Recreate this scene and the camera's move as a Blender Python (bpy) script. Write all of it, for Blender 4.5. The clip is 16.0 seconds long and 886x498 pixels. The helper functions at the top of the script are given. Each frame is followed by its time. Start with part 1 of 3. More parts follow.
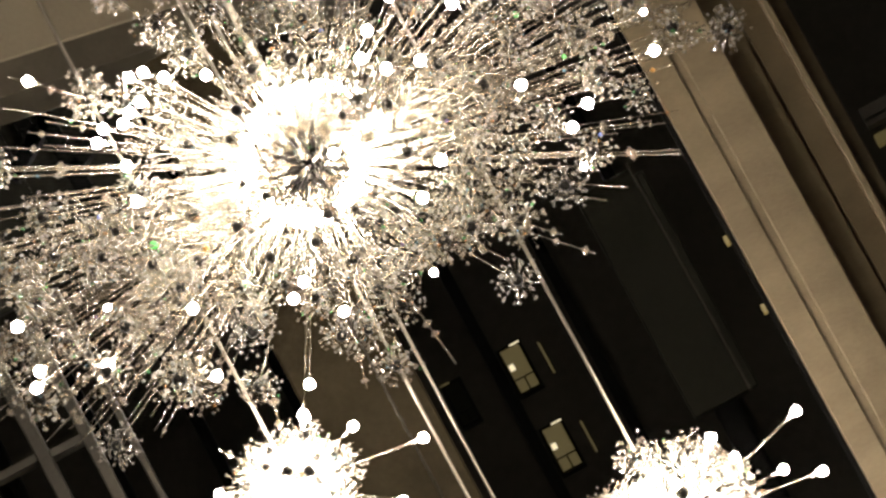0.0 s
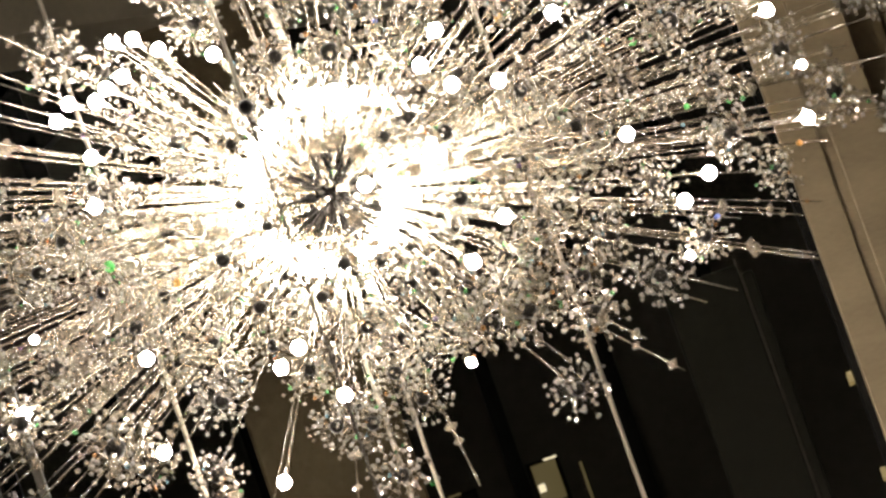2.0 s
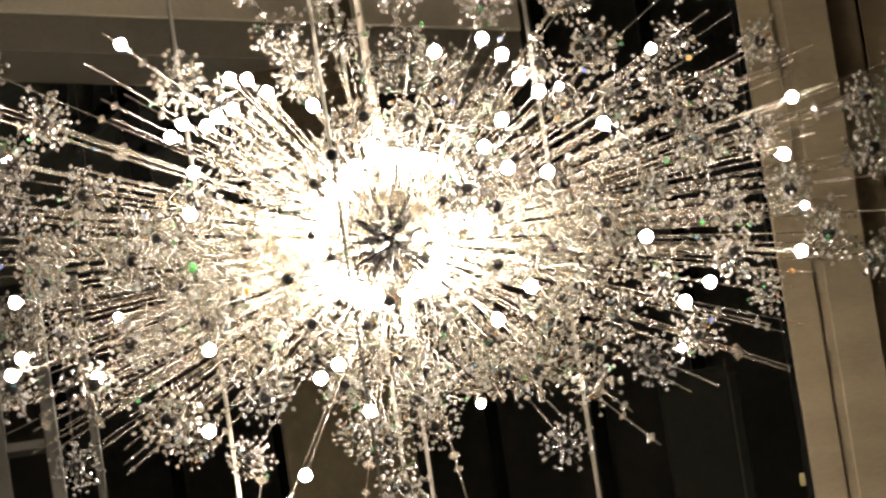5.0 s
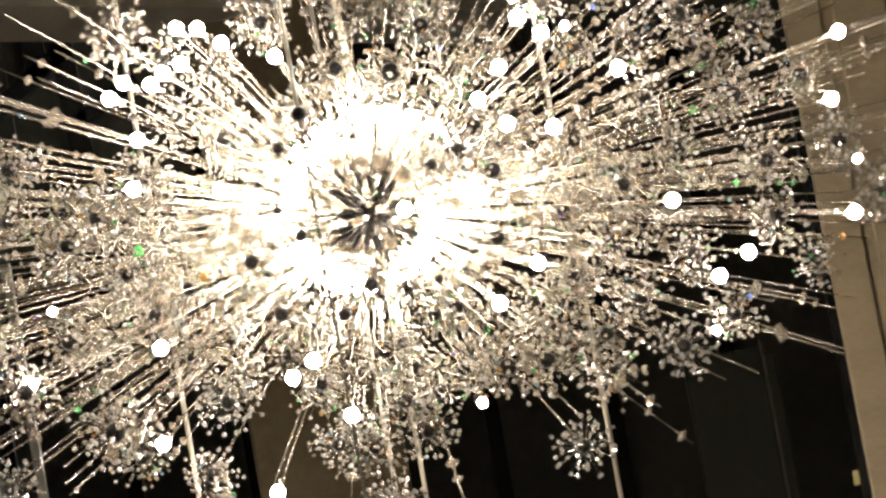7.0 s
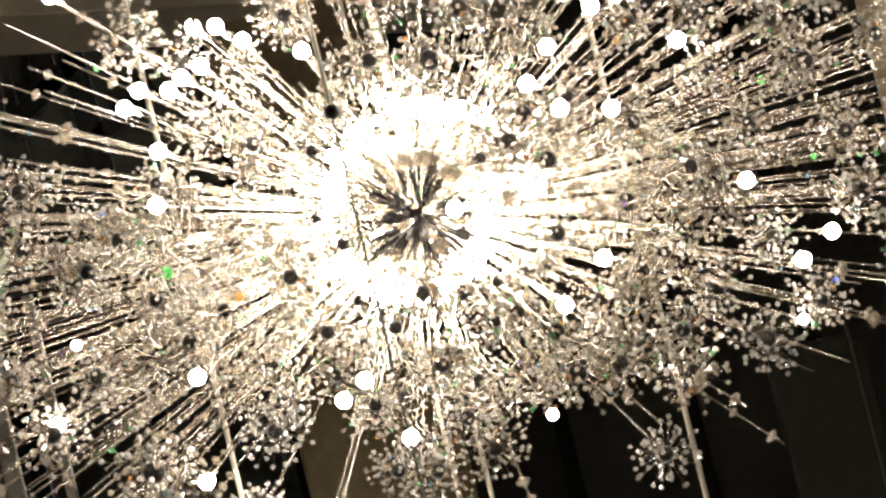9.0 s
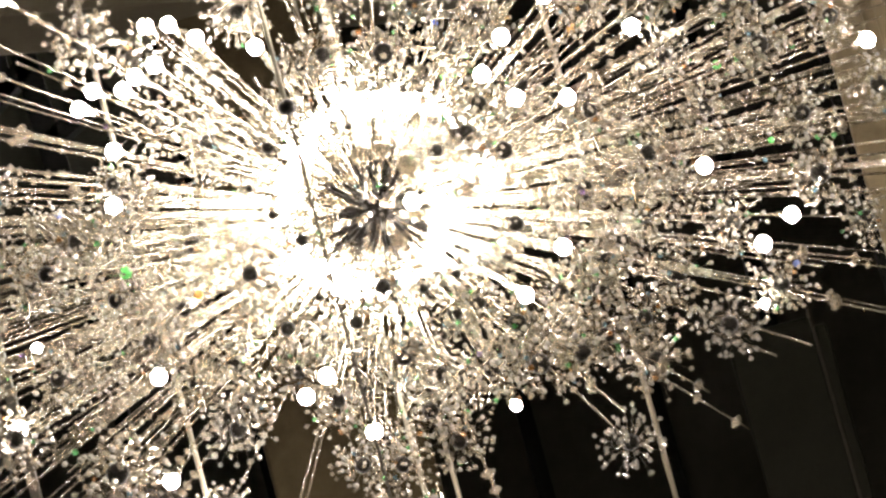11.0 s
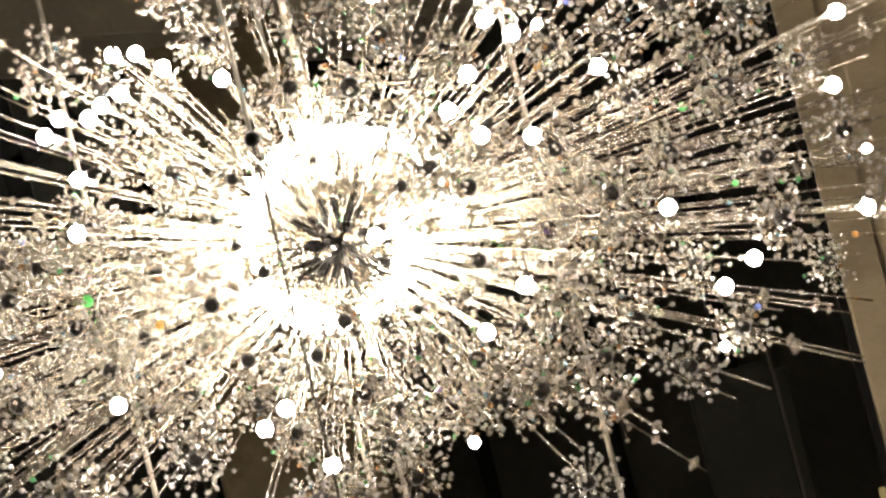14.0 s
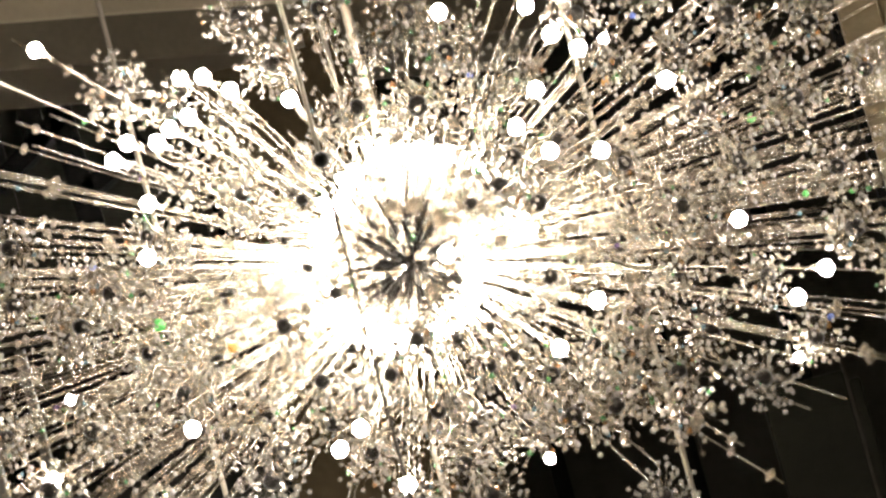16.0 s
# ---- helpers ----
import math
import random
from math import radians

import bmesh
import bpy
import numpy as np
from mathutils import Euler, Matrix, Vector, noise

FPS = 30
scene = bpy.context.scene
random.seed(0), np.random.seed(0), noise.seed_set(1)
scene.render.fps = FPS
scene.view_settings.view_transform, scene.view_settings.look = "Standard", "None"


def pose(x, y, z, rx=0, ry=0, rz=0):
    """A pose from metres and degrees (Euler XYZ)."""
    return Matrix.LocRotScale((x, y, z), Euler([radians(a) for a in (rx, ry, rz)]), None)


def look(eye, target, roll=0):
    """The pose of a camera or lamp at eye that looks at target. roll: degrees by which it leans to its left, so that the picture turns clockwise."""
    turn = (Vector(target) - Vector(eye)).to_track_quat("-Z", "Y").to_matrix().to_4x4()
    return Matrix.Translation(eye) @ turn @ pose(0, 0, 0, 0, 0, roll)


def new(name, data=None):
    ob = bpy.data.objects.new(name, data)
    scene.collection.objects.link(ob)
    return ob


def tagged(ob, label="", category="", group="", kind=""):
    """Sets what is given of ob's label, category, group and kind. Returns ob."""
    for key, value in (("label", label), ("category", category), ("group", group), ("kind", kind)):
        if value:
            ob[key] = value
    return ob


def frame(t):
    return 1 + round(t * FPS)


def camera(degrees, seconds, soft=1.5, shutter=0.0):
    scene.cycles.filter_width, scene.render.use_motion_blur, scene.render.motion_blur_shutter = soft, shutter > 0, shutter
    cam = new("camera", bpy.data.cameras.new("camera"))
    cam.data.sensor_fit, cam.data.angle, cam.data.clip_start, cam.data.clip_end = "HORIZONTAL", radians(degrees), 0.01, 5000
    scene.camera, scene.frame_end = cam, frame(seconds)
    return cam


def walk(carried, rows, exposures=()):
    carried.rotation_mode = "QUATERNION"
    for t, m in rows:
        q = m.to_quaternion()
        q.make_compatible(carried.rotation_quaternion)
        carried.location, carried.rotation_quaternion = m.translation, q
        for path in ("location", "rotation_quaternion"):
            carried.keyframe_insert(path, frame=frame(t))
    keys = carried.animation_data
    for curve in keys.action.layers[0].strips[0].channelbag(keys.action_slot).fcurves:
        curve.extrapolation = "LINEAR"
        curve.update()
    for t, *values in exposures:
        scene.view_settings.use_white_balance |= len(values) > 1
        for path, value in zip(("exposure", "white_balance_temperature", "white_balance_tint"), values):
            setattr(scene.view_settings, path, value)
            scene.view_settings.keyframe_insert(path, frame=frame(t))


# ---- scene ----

cam = camera(5.0, 16.0, soft=2.7, shutter=0.5)
walk(cam, [
    (0.0, look((0.000, -30.063, -3.421), (0.2313, 0.1164, 4.7941), -28.26)),
    (0.5, look((0.000, -27.626, -2.722), (0.2565, 0.1078, 4.8242), -26.59)),
    (1.0, look((0.000, -25.236, -2.037), (0.2597, 0.0865, 4.8982), -23.31)),
    (1.5, look((0.000, -23.786, -1.621), (0.2186, 0.0690, 4.9593), -20.94)),
    (2.0, look((0.000, -22.784, -1.334), (0.1975, 0.0565, 5.0030), -19.12)),
    (2.5, look((0.000, -22.672, -1.302), (0.1948, 0.0462, 5.0389), -17.26)),
    (3.0, look((0.000, -24.724, -1.890), (0.2132, 0.0501, 5.0252), -16.35)),
    (3.5, look((0.000, -26.163, -2.303), (0.2079, 0.0525, 5.0170), -14.33)),
    (4.0, look((0.000, -26.418, -2.376), (0.1510, 0.0334, 5.0836), -10.96)),
    (4.2, look((0.000, -26.637, -2.439), (0.1222, 0.0199, 5.1305), -9.72)),
    (5.25, look((0.000, -26.486, -2.395), (0.1321, 0.0121, 5.1577), -8.53)),
    (6.3, look((0.000, -24.889, -1.937), (0.1755, 0.0260, 5.1094), -9.48)),
    (6.5, look((0.000, -24.232, -1.749), (0.1675, 0.0265, 5.1076), -9.59)),
    (7.0, look((0.000, -22.673, -1.302), (0.1456, 0.0302, 5.0948), -10.12)),
    (7.5, look((0.000, -21.294, -0.907), (0.1264, 0.0378, 5.0681), -11.45)),
    (8.0, look((0.000, -20.793, -0.763), (0.0951, 0.0402, 5.0599), -12.39)),
    (8.5, look((0.000, -20.816, -0.769), (0.0556, 0.0330, 5.0850), -13.02)),
    (8.7, look((0.000, -20.813, -0.769), (0.0408, 0.0280, 5.1025), -13.30)),
    (9.75, look((0.000, -20.768, -0.756), (0.0459, 0.0185, 5.1356), -14.40)),
    (10.8, look((0.000, -20.737, -0.747), (0.0969, 0.0265, 5.1076), -15.13)),
    (11.0, look((0.000, -20.743, -0.749), (0.1114, 0.0324, 5.0869), -15.17)),
    (11.5, look((0.000, -20.733, -0.745), (0.1512, 0.0427, 5.0511), -15.17)),
    (12.0, look((0.000, -20.705, -0.738), (0.1911, 0.0430, 5.0502), -14.86)),
    (12.5, look((0.000, -20.699, -0.736), (0.2196, 0.0444, 5.0453), -14.64)),
    (13.0, look((0.000, -20.731, -0.745), (0.2119, 0.0405, 5.0588), -14.26)),
    (13.5, look((0.000, -20.731, -0.745), (0.1997, 0.0313, 5.0909), -13.98)),
    (14.0, look((0.000, -20.757, -0.752), (0.2078, 0.0175, 5.1389), -13.94)),
    (14.5, look((0.000, -20.753, -0.751), (0.1992, 0.0022, 5.1922), -14.20)),
    (15.0, look((0.000, -20.757, -0.752), (0.1550, -0.0147, 5.2512), -14.48)),
    (15.5, look((0.000, -20.745, -0.749), (0.0928, -0.0240, 5.2839), -14.88)),
    (16.0, look((0.000, -20.731, -0.745), (0.0703, -0.0026, 5.2092), -15.01)),
])

# ---- light: a dark evening outside; the lamps of the chandeliers light the hall ----
world = bpy.data.worlds.new("night")
scene.world = world
world.use_nodes = True
world.node_tree.nodes["Background"].inputs[0].default_value = (0.34, 0.32, 0.27, 1)
world.node_tree.nodes["Background"].inputs[1].default_value = 0.020
scene.view_settings.exposure = 0.0
LAMP_POWER = 168.0


# ---- materials ----
def material(name):
    m = bpy.data.materials.new(name)
    m.use_nodes = True
    return m, m.node_tree.nodes, m.node_tree.links, m.node_tree.nodes["Principled BSDF"]


def surface(name, low, high, rough=0.5, metal=0.0, scale=8.0, fine=120.0, bump=0.0, stretch=(1, 1, 1), sheen=0.5):
    """Two scales of variation between the colours low and high, with a fine relief."""
    m, n, l, b = material(name)
    co = n.new("ShaderNodeTexCoord")
    mp = n.new("ShaderNodeMapping")
    mp.inputs["Scale"].default_value = stretch
    l.new(co.outputs["Object"], mp.inputs[0])
    a, c = n.new("ShaderNodeTexNoise"), n.new("ShaderNodeTexNoise")
    a.inputs["Scale"].default_value, a.inputs["Detail"].default_value = scale, 5
    c.inputs["Scale"].default_value, c.inputs["Detail"].default_value = fine, 3
    l.new(mp.outputs[0], a.inputs["Vector"])
    l.new(mp.outputs[0], c.inputs["Vector"])
    add = n.new("ShaderNodeMath")
    add.operation = "MULTIPLY_ADD"
    add.inputs[1].default_value = 0.45
    l.new(c.outputs[0], add.inputs[0])
    l.new(a.outputs[0], add.inputs[2])
    ramp = n.new("ShaderNodeValToRGB")
    ramp.color_ramp.elements[0].position, ramp.color_ramp.elements[1].position = 0.45, 0.95
    ramp.color_ramp.elements[0].color, ramp.color_ramp.elements[1].color = (*low, 1), (*high, 1)
    l.new(add.outputs[0], ramp.inputs[0])
    l.new(ramp.outputs[0], b.inputs["Base Color"])
    b.inputs["Roughness"].default_value, b.inputs["Metallic"].default_value = rough, metal
    b.inputs["Specular IOR Level"].default_value = sheen
    if bump:
        bp = n.new("ShaderNodeBump")
        bp.inputs["Strength"].default_value, bp.inputs["Distance"].default_value = bump, 0.004
        l.new(c.outputs[0], bp.inputs["Height"])
        l.new(bp.outputs[0], b.inputs["Normal"])
    return m


def glowing(name, colour, strength):
    m, n, l, b = material(name)
    b.inputs["Base Color"].default_value = (0.06, 0.06, 0.055, 1)
    b.inputs["Emission Color"].default_value = (*colour, 1)
    b.inputs["Emission Strength"].default_value = strength
    return m


def crystal_material():
    """Cut lead crystal: clear, glossy, each drop a little different, a few coloured in place of dispersion."""
    m, n, l, b = material("cut_crystal")
    geo = n.new("ShaderNodeNewGeometry")
    ramp = n.new("ShaderNodeValToRGB")
    ramp.color_ramp.interpolation = "CONSTANT"
    # warm tones carry the lamps' warmth; the last four stand in for dispersed light
    cols = [(0.0, (0.98, 0.93, 0.85)), (0.45, (0.94, 0.87, 0.77)), (0.75, (0.98, 0.96, 0.93)), (0.955, (0.45, 0.8, 1.0)),
            (0.965, (0.35, 1.0, 0.5)), (0.977, (1.0, 0.62, 0.3)), (0.986, (0.55, 0.4, 1.0))]
    e = ramp.color_ramp.elements
    while len(e) < len(cols):
        e.new(0.5)
    for k, (p, c) in enumerate(cols):
        e[k].position, e[k].color = p, (*c, 1)
    l.new(geo.outputs["Random Per Island"], ramp.inputs[0])
    l.new(ramp.outputs[0], b.inputs["Base Color"])
    b.inputs["Roughness"].default_value = 0.035
    b.inputs["IOR"].default_value = 1.56
    b.inputs["Metallic"].default_value = 0.3
    white = n.new("ShaderNodeTexWhiteNoise")
    white.noise_dimensions = "1D"
    l.new(geo.outputs["Random Per Island"], white.inputs["W"])
    clear = n.new("ShaderNodeMapRange")
    clear.inputs["To Min"].default_value, clear.inputs["To Max"].default_value = 0.45, 1.0
    l.new(white.outputs["Value"], clear.inputs["Value"])
    l.new(clear.outputs[0], b.inputs["Transmission Weight"])
    return m


CRYSTAL = crystal_material()


def tinted_crystal(name, colour):
    """Crystal whose base colour stands in for one flash of dispersed light."""
    m, n, l, b = material(name)
    b.inputs["Base Color"].default_value = (*colour, 1)
    b.inputs["Roughness"].default_value = 0.1
    b.inputs["Transmission Weight"].default_value = 0.35
    return m


GREEN_FLASH = tinted_crystal("green_flash", (0.22, 0.95, 0.25))
AMBER_FLASH = tinted_crystal("amber_flash", (1.0, 0.55, 0.18))
BLUE_FLASH = tinted_crystal("blue_flash", (0.25, 0.35, 1.0))
# light and dark bands along the rods paint in the highlights of a twist
ROD = surface("polished_nickel_rod", (0.50, 0.44, 0.35), (0.98, 0.93, 0.83), 0.2, 1.0, 3.0, 6.0, 0.8, (2.5, 2.5, 26))
DARK_METAL = surface("dark_bronze", (0.012, 0.011, 0.010), (0.045, 0.04, 0.035), 0.38, 0.6, 14.0, 200.0)
# darker copy of the steel; its colour stands for a backlit look
SHADED_STEEL = surface("shaded_steel", (0.06, 0.05, 0.038), (0.11, 0.095, 0.07), 0.45, 0.6, 3.0, 80.0, stretch=(8, 8, 0.5))
STEEL = surface("brushed_steel", (0.34, 0.30, 0.24), (0.52, 0.47, 0.40), 0.35, 0.85, 3.0, 80.0, stretch=(8, 8, 0.5))
BULB = glowing("lit_bulb", (1.0, 0.87, 0.73), LAMP_POWER)
TRAVERTINE = surface("travertine", (0.138, 0.107, 0.062), (0.205, 0.163, 0.098), 0.6, 0, 3.0, 45.0, 0.25, (1, 1, 3))
PLASTER = surface("warm_plaster", (0.22, 0.188, 0.132), (0.29, 0.25, 0.18), 0.8, 0, 1.5, 60.0, 0.15)
SOFFIT = surface("dark_soffit", (0.062, 0.054, 0.038), (0.095, 0.082, 0.058), 0.7, 0, 2.0, 60.0, 0.1)
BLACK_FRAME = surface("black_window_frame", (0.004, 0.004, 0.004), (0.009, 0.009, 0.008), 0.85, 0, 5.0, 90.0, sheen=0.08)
FRAME_GREY = surface("bronze_mullion", (0.07, 0.065, 0.055), (0.12, 0.11, 0.09), 0.5, 0.3, 5.0, 90.0)
# brown stone darkened in its base colour for distance from the lamps
DIMMED_BROWN_STONE = surface("dimmed_brown_stone", (0.030, 0.0235, 0.0135), (0.052, 0.041, 0.024), 0.85, 0, 3.0, 45.0, 0.25, sheen=0.15)
# outdoor dimness is put into this near-black base colour
FACADE = surface("night_dimmed_facade", (0.0075, 0.0076, 0.0051), (0.0135, 0.0136, 0.0096), 0.9, 0, 2.0, 30.0, 0.2, sheen=0.12)
# base colour chosen to give the black level of night
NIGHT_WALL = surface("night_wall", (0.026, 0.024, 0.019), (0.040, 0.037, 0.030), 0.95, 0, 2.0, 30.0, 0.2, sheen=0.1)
ROOM_GLOW = glowing("lit_room", (1.0, 0.76, 0.26), 0.075)
LAMP_GLOW = glowing("office_light", (1.0, 0.85, 0.55), 1.0)
PANE_GLOW = glowing("lit_pane", (1.0, 0.72, 0.22), 0.22)
FLOOR_STONE = surface("floor_stone", (0.20, 0.17, 0.12), (0.30, 0.26, 0.19), 0.5, 0, 3.0, 60.0, 0.1)
DIM_PANE = surface("dim_pane", (0.013, 0.013, 0.010), (0.024, 0.024, 0.018), 0.8, 0, 2.0, 30.0, sheen=0.15)
ASPHALT = surface("plaza_paving", (0.04, 0.04, 0.04), (0.07, 0.07, 0.068), 0.85, 0, 3.0, 60.0, 0.2)


# ---- mesh helpers ----
def mesh_of(name, bm, mat, smooth=False):
    me = bpy.data.meshes.new(name)
    bm.to_mesh(me)
    bm.free()
    me.materials.append(mat)
    if smooth:
        for p in me.polygons:
            p.use_smooth = True
    return me


def part(name, bm, mat, parent=None, label="", smooth=False):
    ob = new(name, mesh_of(name, bm, mat, smooth))
    ob.parent = parent
    return tagged(ob, label)


def put(name, me, parent, m, label=""):
    """One more object on a shared mesh, under parent, at the local pose m."""
    ob = new(name, me)
    ob.parent = parent
    ob.matrix_basis = m
    return tagged(ob, label)


def box(bm, x0, x1, y0, y1, z0, z1, bevel=0.0):
    g = bmesh.ops.create_cube(bm, size=1.0, matrix=Matrix.Translation(((x0 + x1) / 2, (y0 + y1) / 2, (z0 + z1) / 2)) @ Matrix.Diagonal((x1 - x0, y1 - y0, z1 - z0, 1)))
    if bevel:
        es = list({e for v in g["verts"] for e in v.link_edges})
        bmesh.ops.bevel(bm, geom=es, offset=bevel, segments=2, profile=0.5, affect="EDGES")
    return bm


def boxed(x0, x1, y0, y1, z0, z1, bevel=0.0):
    return box(bmesh.new(), x0, x1, y0, y1, z0, z1, bevel)


def rod_bm(r, z0, z1, n=10, bm=None, m=None):
    bm = bm or bmesh.new()
    bmesh.ops.create_cone(bm, cap_ends=True, segments=n, radius1=r, radius2=r, depth=z1 - z0, matrix=(m or Matrix()) @ Matrix.Translation((0, 0, (z0 + z1) / 2)))
    return bm


def ball_bm(r, n=2, bm=None, m=None):
    bm = bm or bmesh.new()
    bmesh.ops.create_icosphere(bm, subdivisions=n, radius=r, matrix=m or Matrix())
    return bm


def aim(v, at=(0, 0, 0)):
    """The pose at a point whose z axis runs along v."""
    return Matrix.Translation(at) @ Vector(v).to_track_quat("Z", "Y").to_matrix().to_4x4()


def even_directions(n, turn=0.0):
    for k in range(n):
        z = 1 - (2 * k + 1) / n
        a = k * 2.399963 + turn
        yield Vector((math.cos(a) * math.sqrt(1 - z * z), math.sin(a) * math.sqrt(1 - z * z), z))


# ---- the pieces of a chandelier, built once and shared ----
def cut_drop(bm, at, r, way):
    """A faceted drop: two crowns of six facets round a girdle."""
    m = aim(way, at)
    rings = [(0.45, 0.85), (0.95, 0.25), (0.95, -0.25), (0.45, -0.85)]
    rows = [[bm.verts.new(m @ Vector((r * a * math.cos(t), r * a * math.sin(t), r * h))) for t in (math.tau * (k + 0.5 * (i % 2)) / 6 for k in range(6))] for i, (a, h) in enumerate(rings)]
    bm.faces.new(rows[0])
    bm.faces.new(rows[-1][::-1])
    for i in range(3):
        for k in range(6):
            a, b, c, d = rows[i][k], rows[i][(k + 1) % 6], rows[i + 1][k], rows[i + 1][(k + 1) % 6]
            if i % 2 == 0:
                bm.faces.new((a, c, b)), bm.faces.new((b, c, d))
            else:
                bm.faces.new((a, d, b)), bm.faces.new((a, c, d))


def spray_meshes(seed, count):
    """A spray of pins of radius 1, each tipped with a cut drop: the pins and the drops."""
    rng = random.Random(seed)
    pins, drops = bmesh.new(), bmesh.new()
    for d in even_directions(count, seed):
        d = (d + Vector([rng.uniform(-0.16, 0.16) for _ in "xyz"])).normalized()
        if d.z > 0.86:
            continue
        reach = rng.choice((0.5, 0.62, 0.75, 0.88, 1.0)) * rng.uniform(0.9, 1.06)
        rod_bm(0.006, 0.15, reach, 4, pins, aim(d))
        cut_drop(drops, d * reach, rng.uniform(0.052, 0.078), d)
        if reach > 0.7 and rng.random() < 0.4:
            cut_drop(drops, d * (reach - 0.2), 0.058, d)
    return mesh_of("pin_tuft", pins, ROD), mesh_of("crystal_tuft", drops, CRYSTAL)


SPRAYS = [spray_meshes(s, n) for s, n in ((1, 92), (2, 104), (3, 84), (4, 98))]


def drop_mesh(reach, size):
    """One cut drop on its own pin."""
    bm = rod_bm(0.006, 0.15, reach, 4)
    n = len(bm.faces)
    cut_drop(bm, (0, 0, reach), size, (0, 0, 1))
    me = bpy.data.meshes.new("drop")
    bm.to_mesh(me)
    bm.free()
    me.materials.append(ROD)
    me.materials.append(CRYSTAL)
    for p in me.polygons:
        p.material_index = int(p.index >= n)
    return me


DROPS = [drop_mesh(r, s) for r, s in ((0.55, 0.07), (0.7, 0.08), (0.82, 0.066), (0.92, 0.076), (1.02, 0.07))]
KNOB = mesh_of("knob", ball_bm(0.235, 2), DARK_METAL, True)
ARM = mesh_of("arm", rod_bm(1.0, 0.0, 1.0, 7), ROD, True)
SLEEVE = mesh_of("sleeve", rod_bm(1.0, 0.0, 1.0, 8), DARK_METAL, True)
GLOBE = mesh_of("bulb", ball_bm(1.0, 3), BULB, True)
SOCKET = mesh_of("socket", rod_bm(1.0, -2.6, -0.8, 10), ROD, True)


def bead_mesh():
    bm = bmesh.new()
    cut_drop(bm, (0, 0, 0), 1.0, (0, 0, 1))
    return mesh_of("bead", bm, CRYSTAL)


BEAD = bead_mesh()
rng = random.Random(11)
chandelier = None


def start_chandelier(at, label):
    global chandelier
    chandelier = tagged(new("chandelier"), label, "chandelier", "crystal starburst chandeliers")
    chandelier.location = at


ARMS = []


def arm(v, thick=0.0019, start=0.05):
    """A thin twisted rod from the hub to v, in a dark sleeve where it leaves the hub."""
    v, thick = Vector(v), thick * rng.uniform(0.8, 1.25)
    ARMS.append(v)
    put("arm", ARM, chandelier, aim(v, v.normalized() * start) @ Matrix.Diagonal((thick, thick, v.length - start, 1)))
    if v.length > 0.3:
        put("sleeve", SLEEVE, chandelier, aim(v, v.normalized() * 0.04) @ Matrix.Diagonal((0.0042, 0.0042, rng.uniform(0.08, 0.13), 1)))


def bead(v, f, s, flat=0.7):
    put("bead", BEAD, chandelier, aim(v, Vector(v) * f) @ Matrix.Rotation(rng.uniform(0, 6), 4, "Z") @ Matrix.Diagonal((s, s, s * flat, 1)))


def beads(v, count, size=0.009):
    for _ in range(count):
        bead(v, rng.uniform(0.35, 0.97), size * rng.uniform(0.7, 1.5))


def spray(x, y, z, r, single=False):
    """An arm that ends in a spray of crystal drops round a dark knob. single: each drop is a piece of its own."""
    v = Vector((x, y, z))
    arm(v)
    m = aim(v, v) @ Matrix.Rotation(rng.uniform(0, 6.28), 4, "Z") @ Matrix.Scale(r, 4)
    top = put("crystal_spray", KNOB, chandelier, m)
    if single:
        for d in even_directions(74, x):
            d = d + Vector([rng.uniform(-0.18, 0.18) for _ in "xyz"])
            put("drop", DROPS[rng.randrange(len(DROPS))], top, aim(d))
    else:
        pins, drops = SPRAYS[rng.randrange(len(SPRAYS))]
        tagged(put("crystal_tuft", drops, top, Matrix()), kind="stuff")
        tagged(put("pin_tuft", pins, top, Matrix()), kind="stuff")
    beads(v, rng.randrange(0, 4))


def lamp(x, y, z, size=1.0, thick=0.0021):
    """An arm that ends in a small lit globe in a socket."""
    v = Vector((x, y, z))
    arm(v, thick)
    g = put("bulb", GLOBE, chandelier, aim(v, v) @ Matrix.Scale(0.0158 * size, 4))
    put("socket", SOCKET, g, Matrix.Diagonal((0.4, 0.4, 1, 1)))


def spike(x, y, z, rondelle=0.0, place=0.95):
    """A bare arm with one or two large cut rondelles near its end, or one of a given size at a given place."""
    v = Vector((x, y, z))
    arm(v, 0.0021)
    if rondelle:
        bead(v, place, rondelle, 0.62)
    else:
        for f in (0.86, 0.965)[: rng.randrange(1, 3)]:
            bead(v, f, rng.uniform(0.013, 0.023), 0.6)


def glint(x, y, z, r, mat):
    """An arm with a bead whose own colour paints in a spectral glint."""
    v = Vector((x, y, z))
    arm(v * 1.06)
    bm = bmesh.new()
    cut_drop(bm, (0, 0, 0), r, (0, 0, 1))
    part("bead", bm, mat, chandelier, "crystal bead coloured to stand for a glint").matrix_basis = aim(v, v)


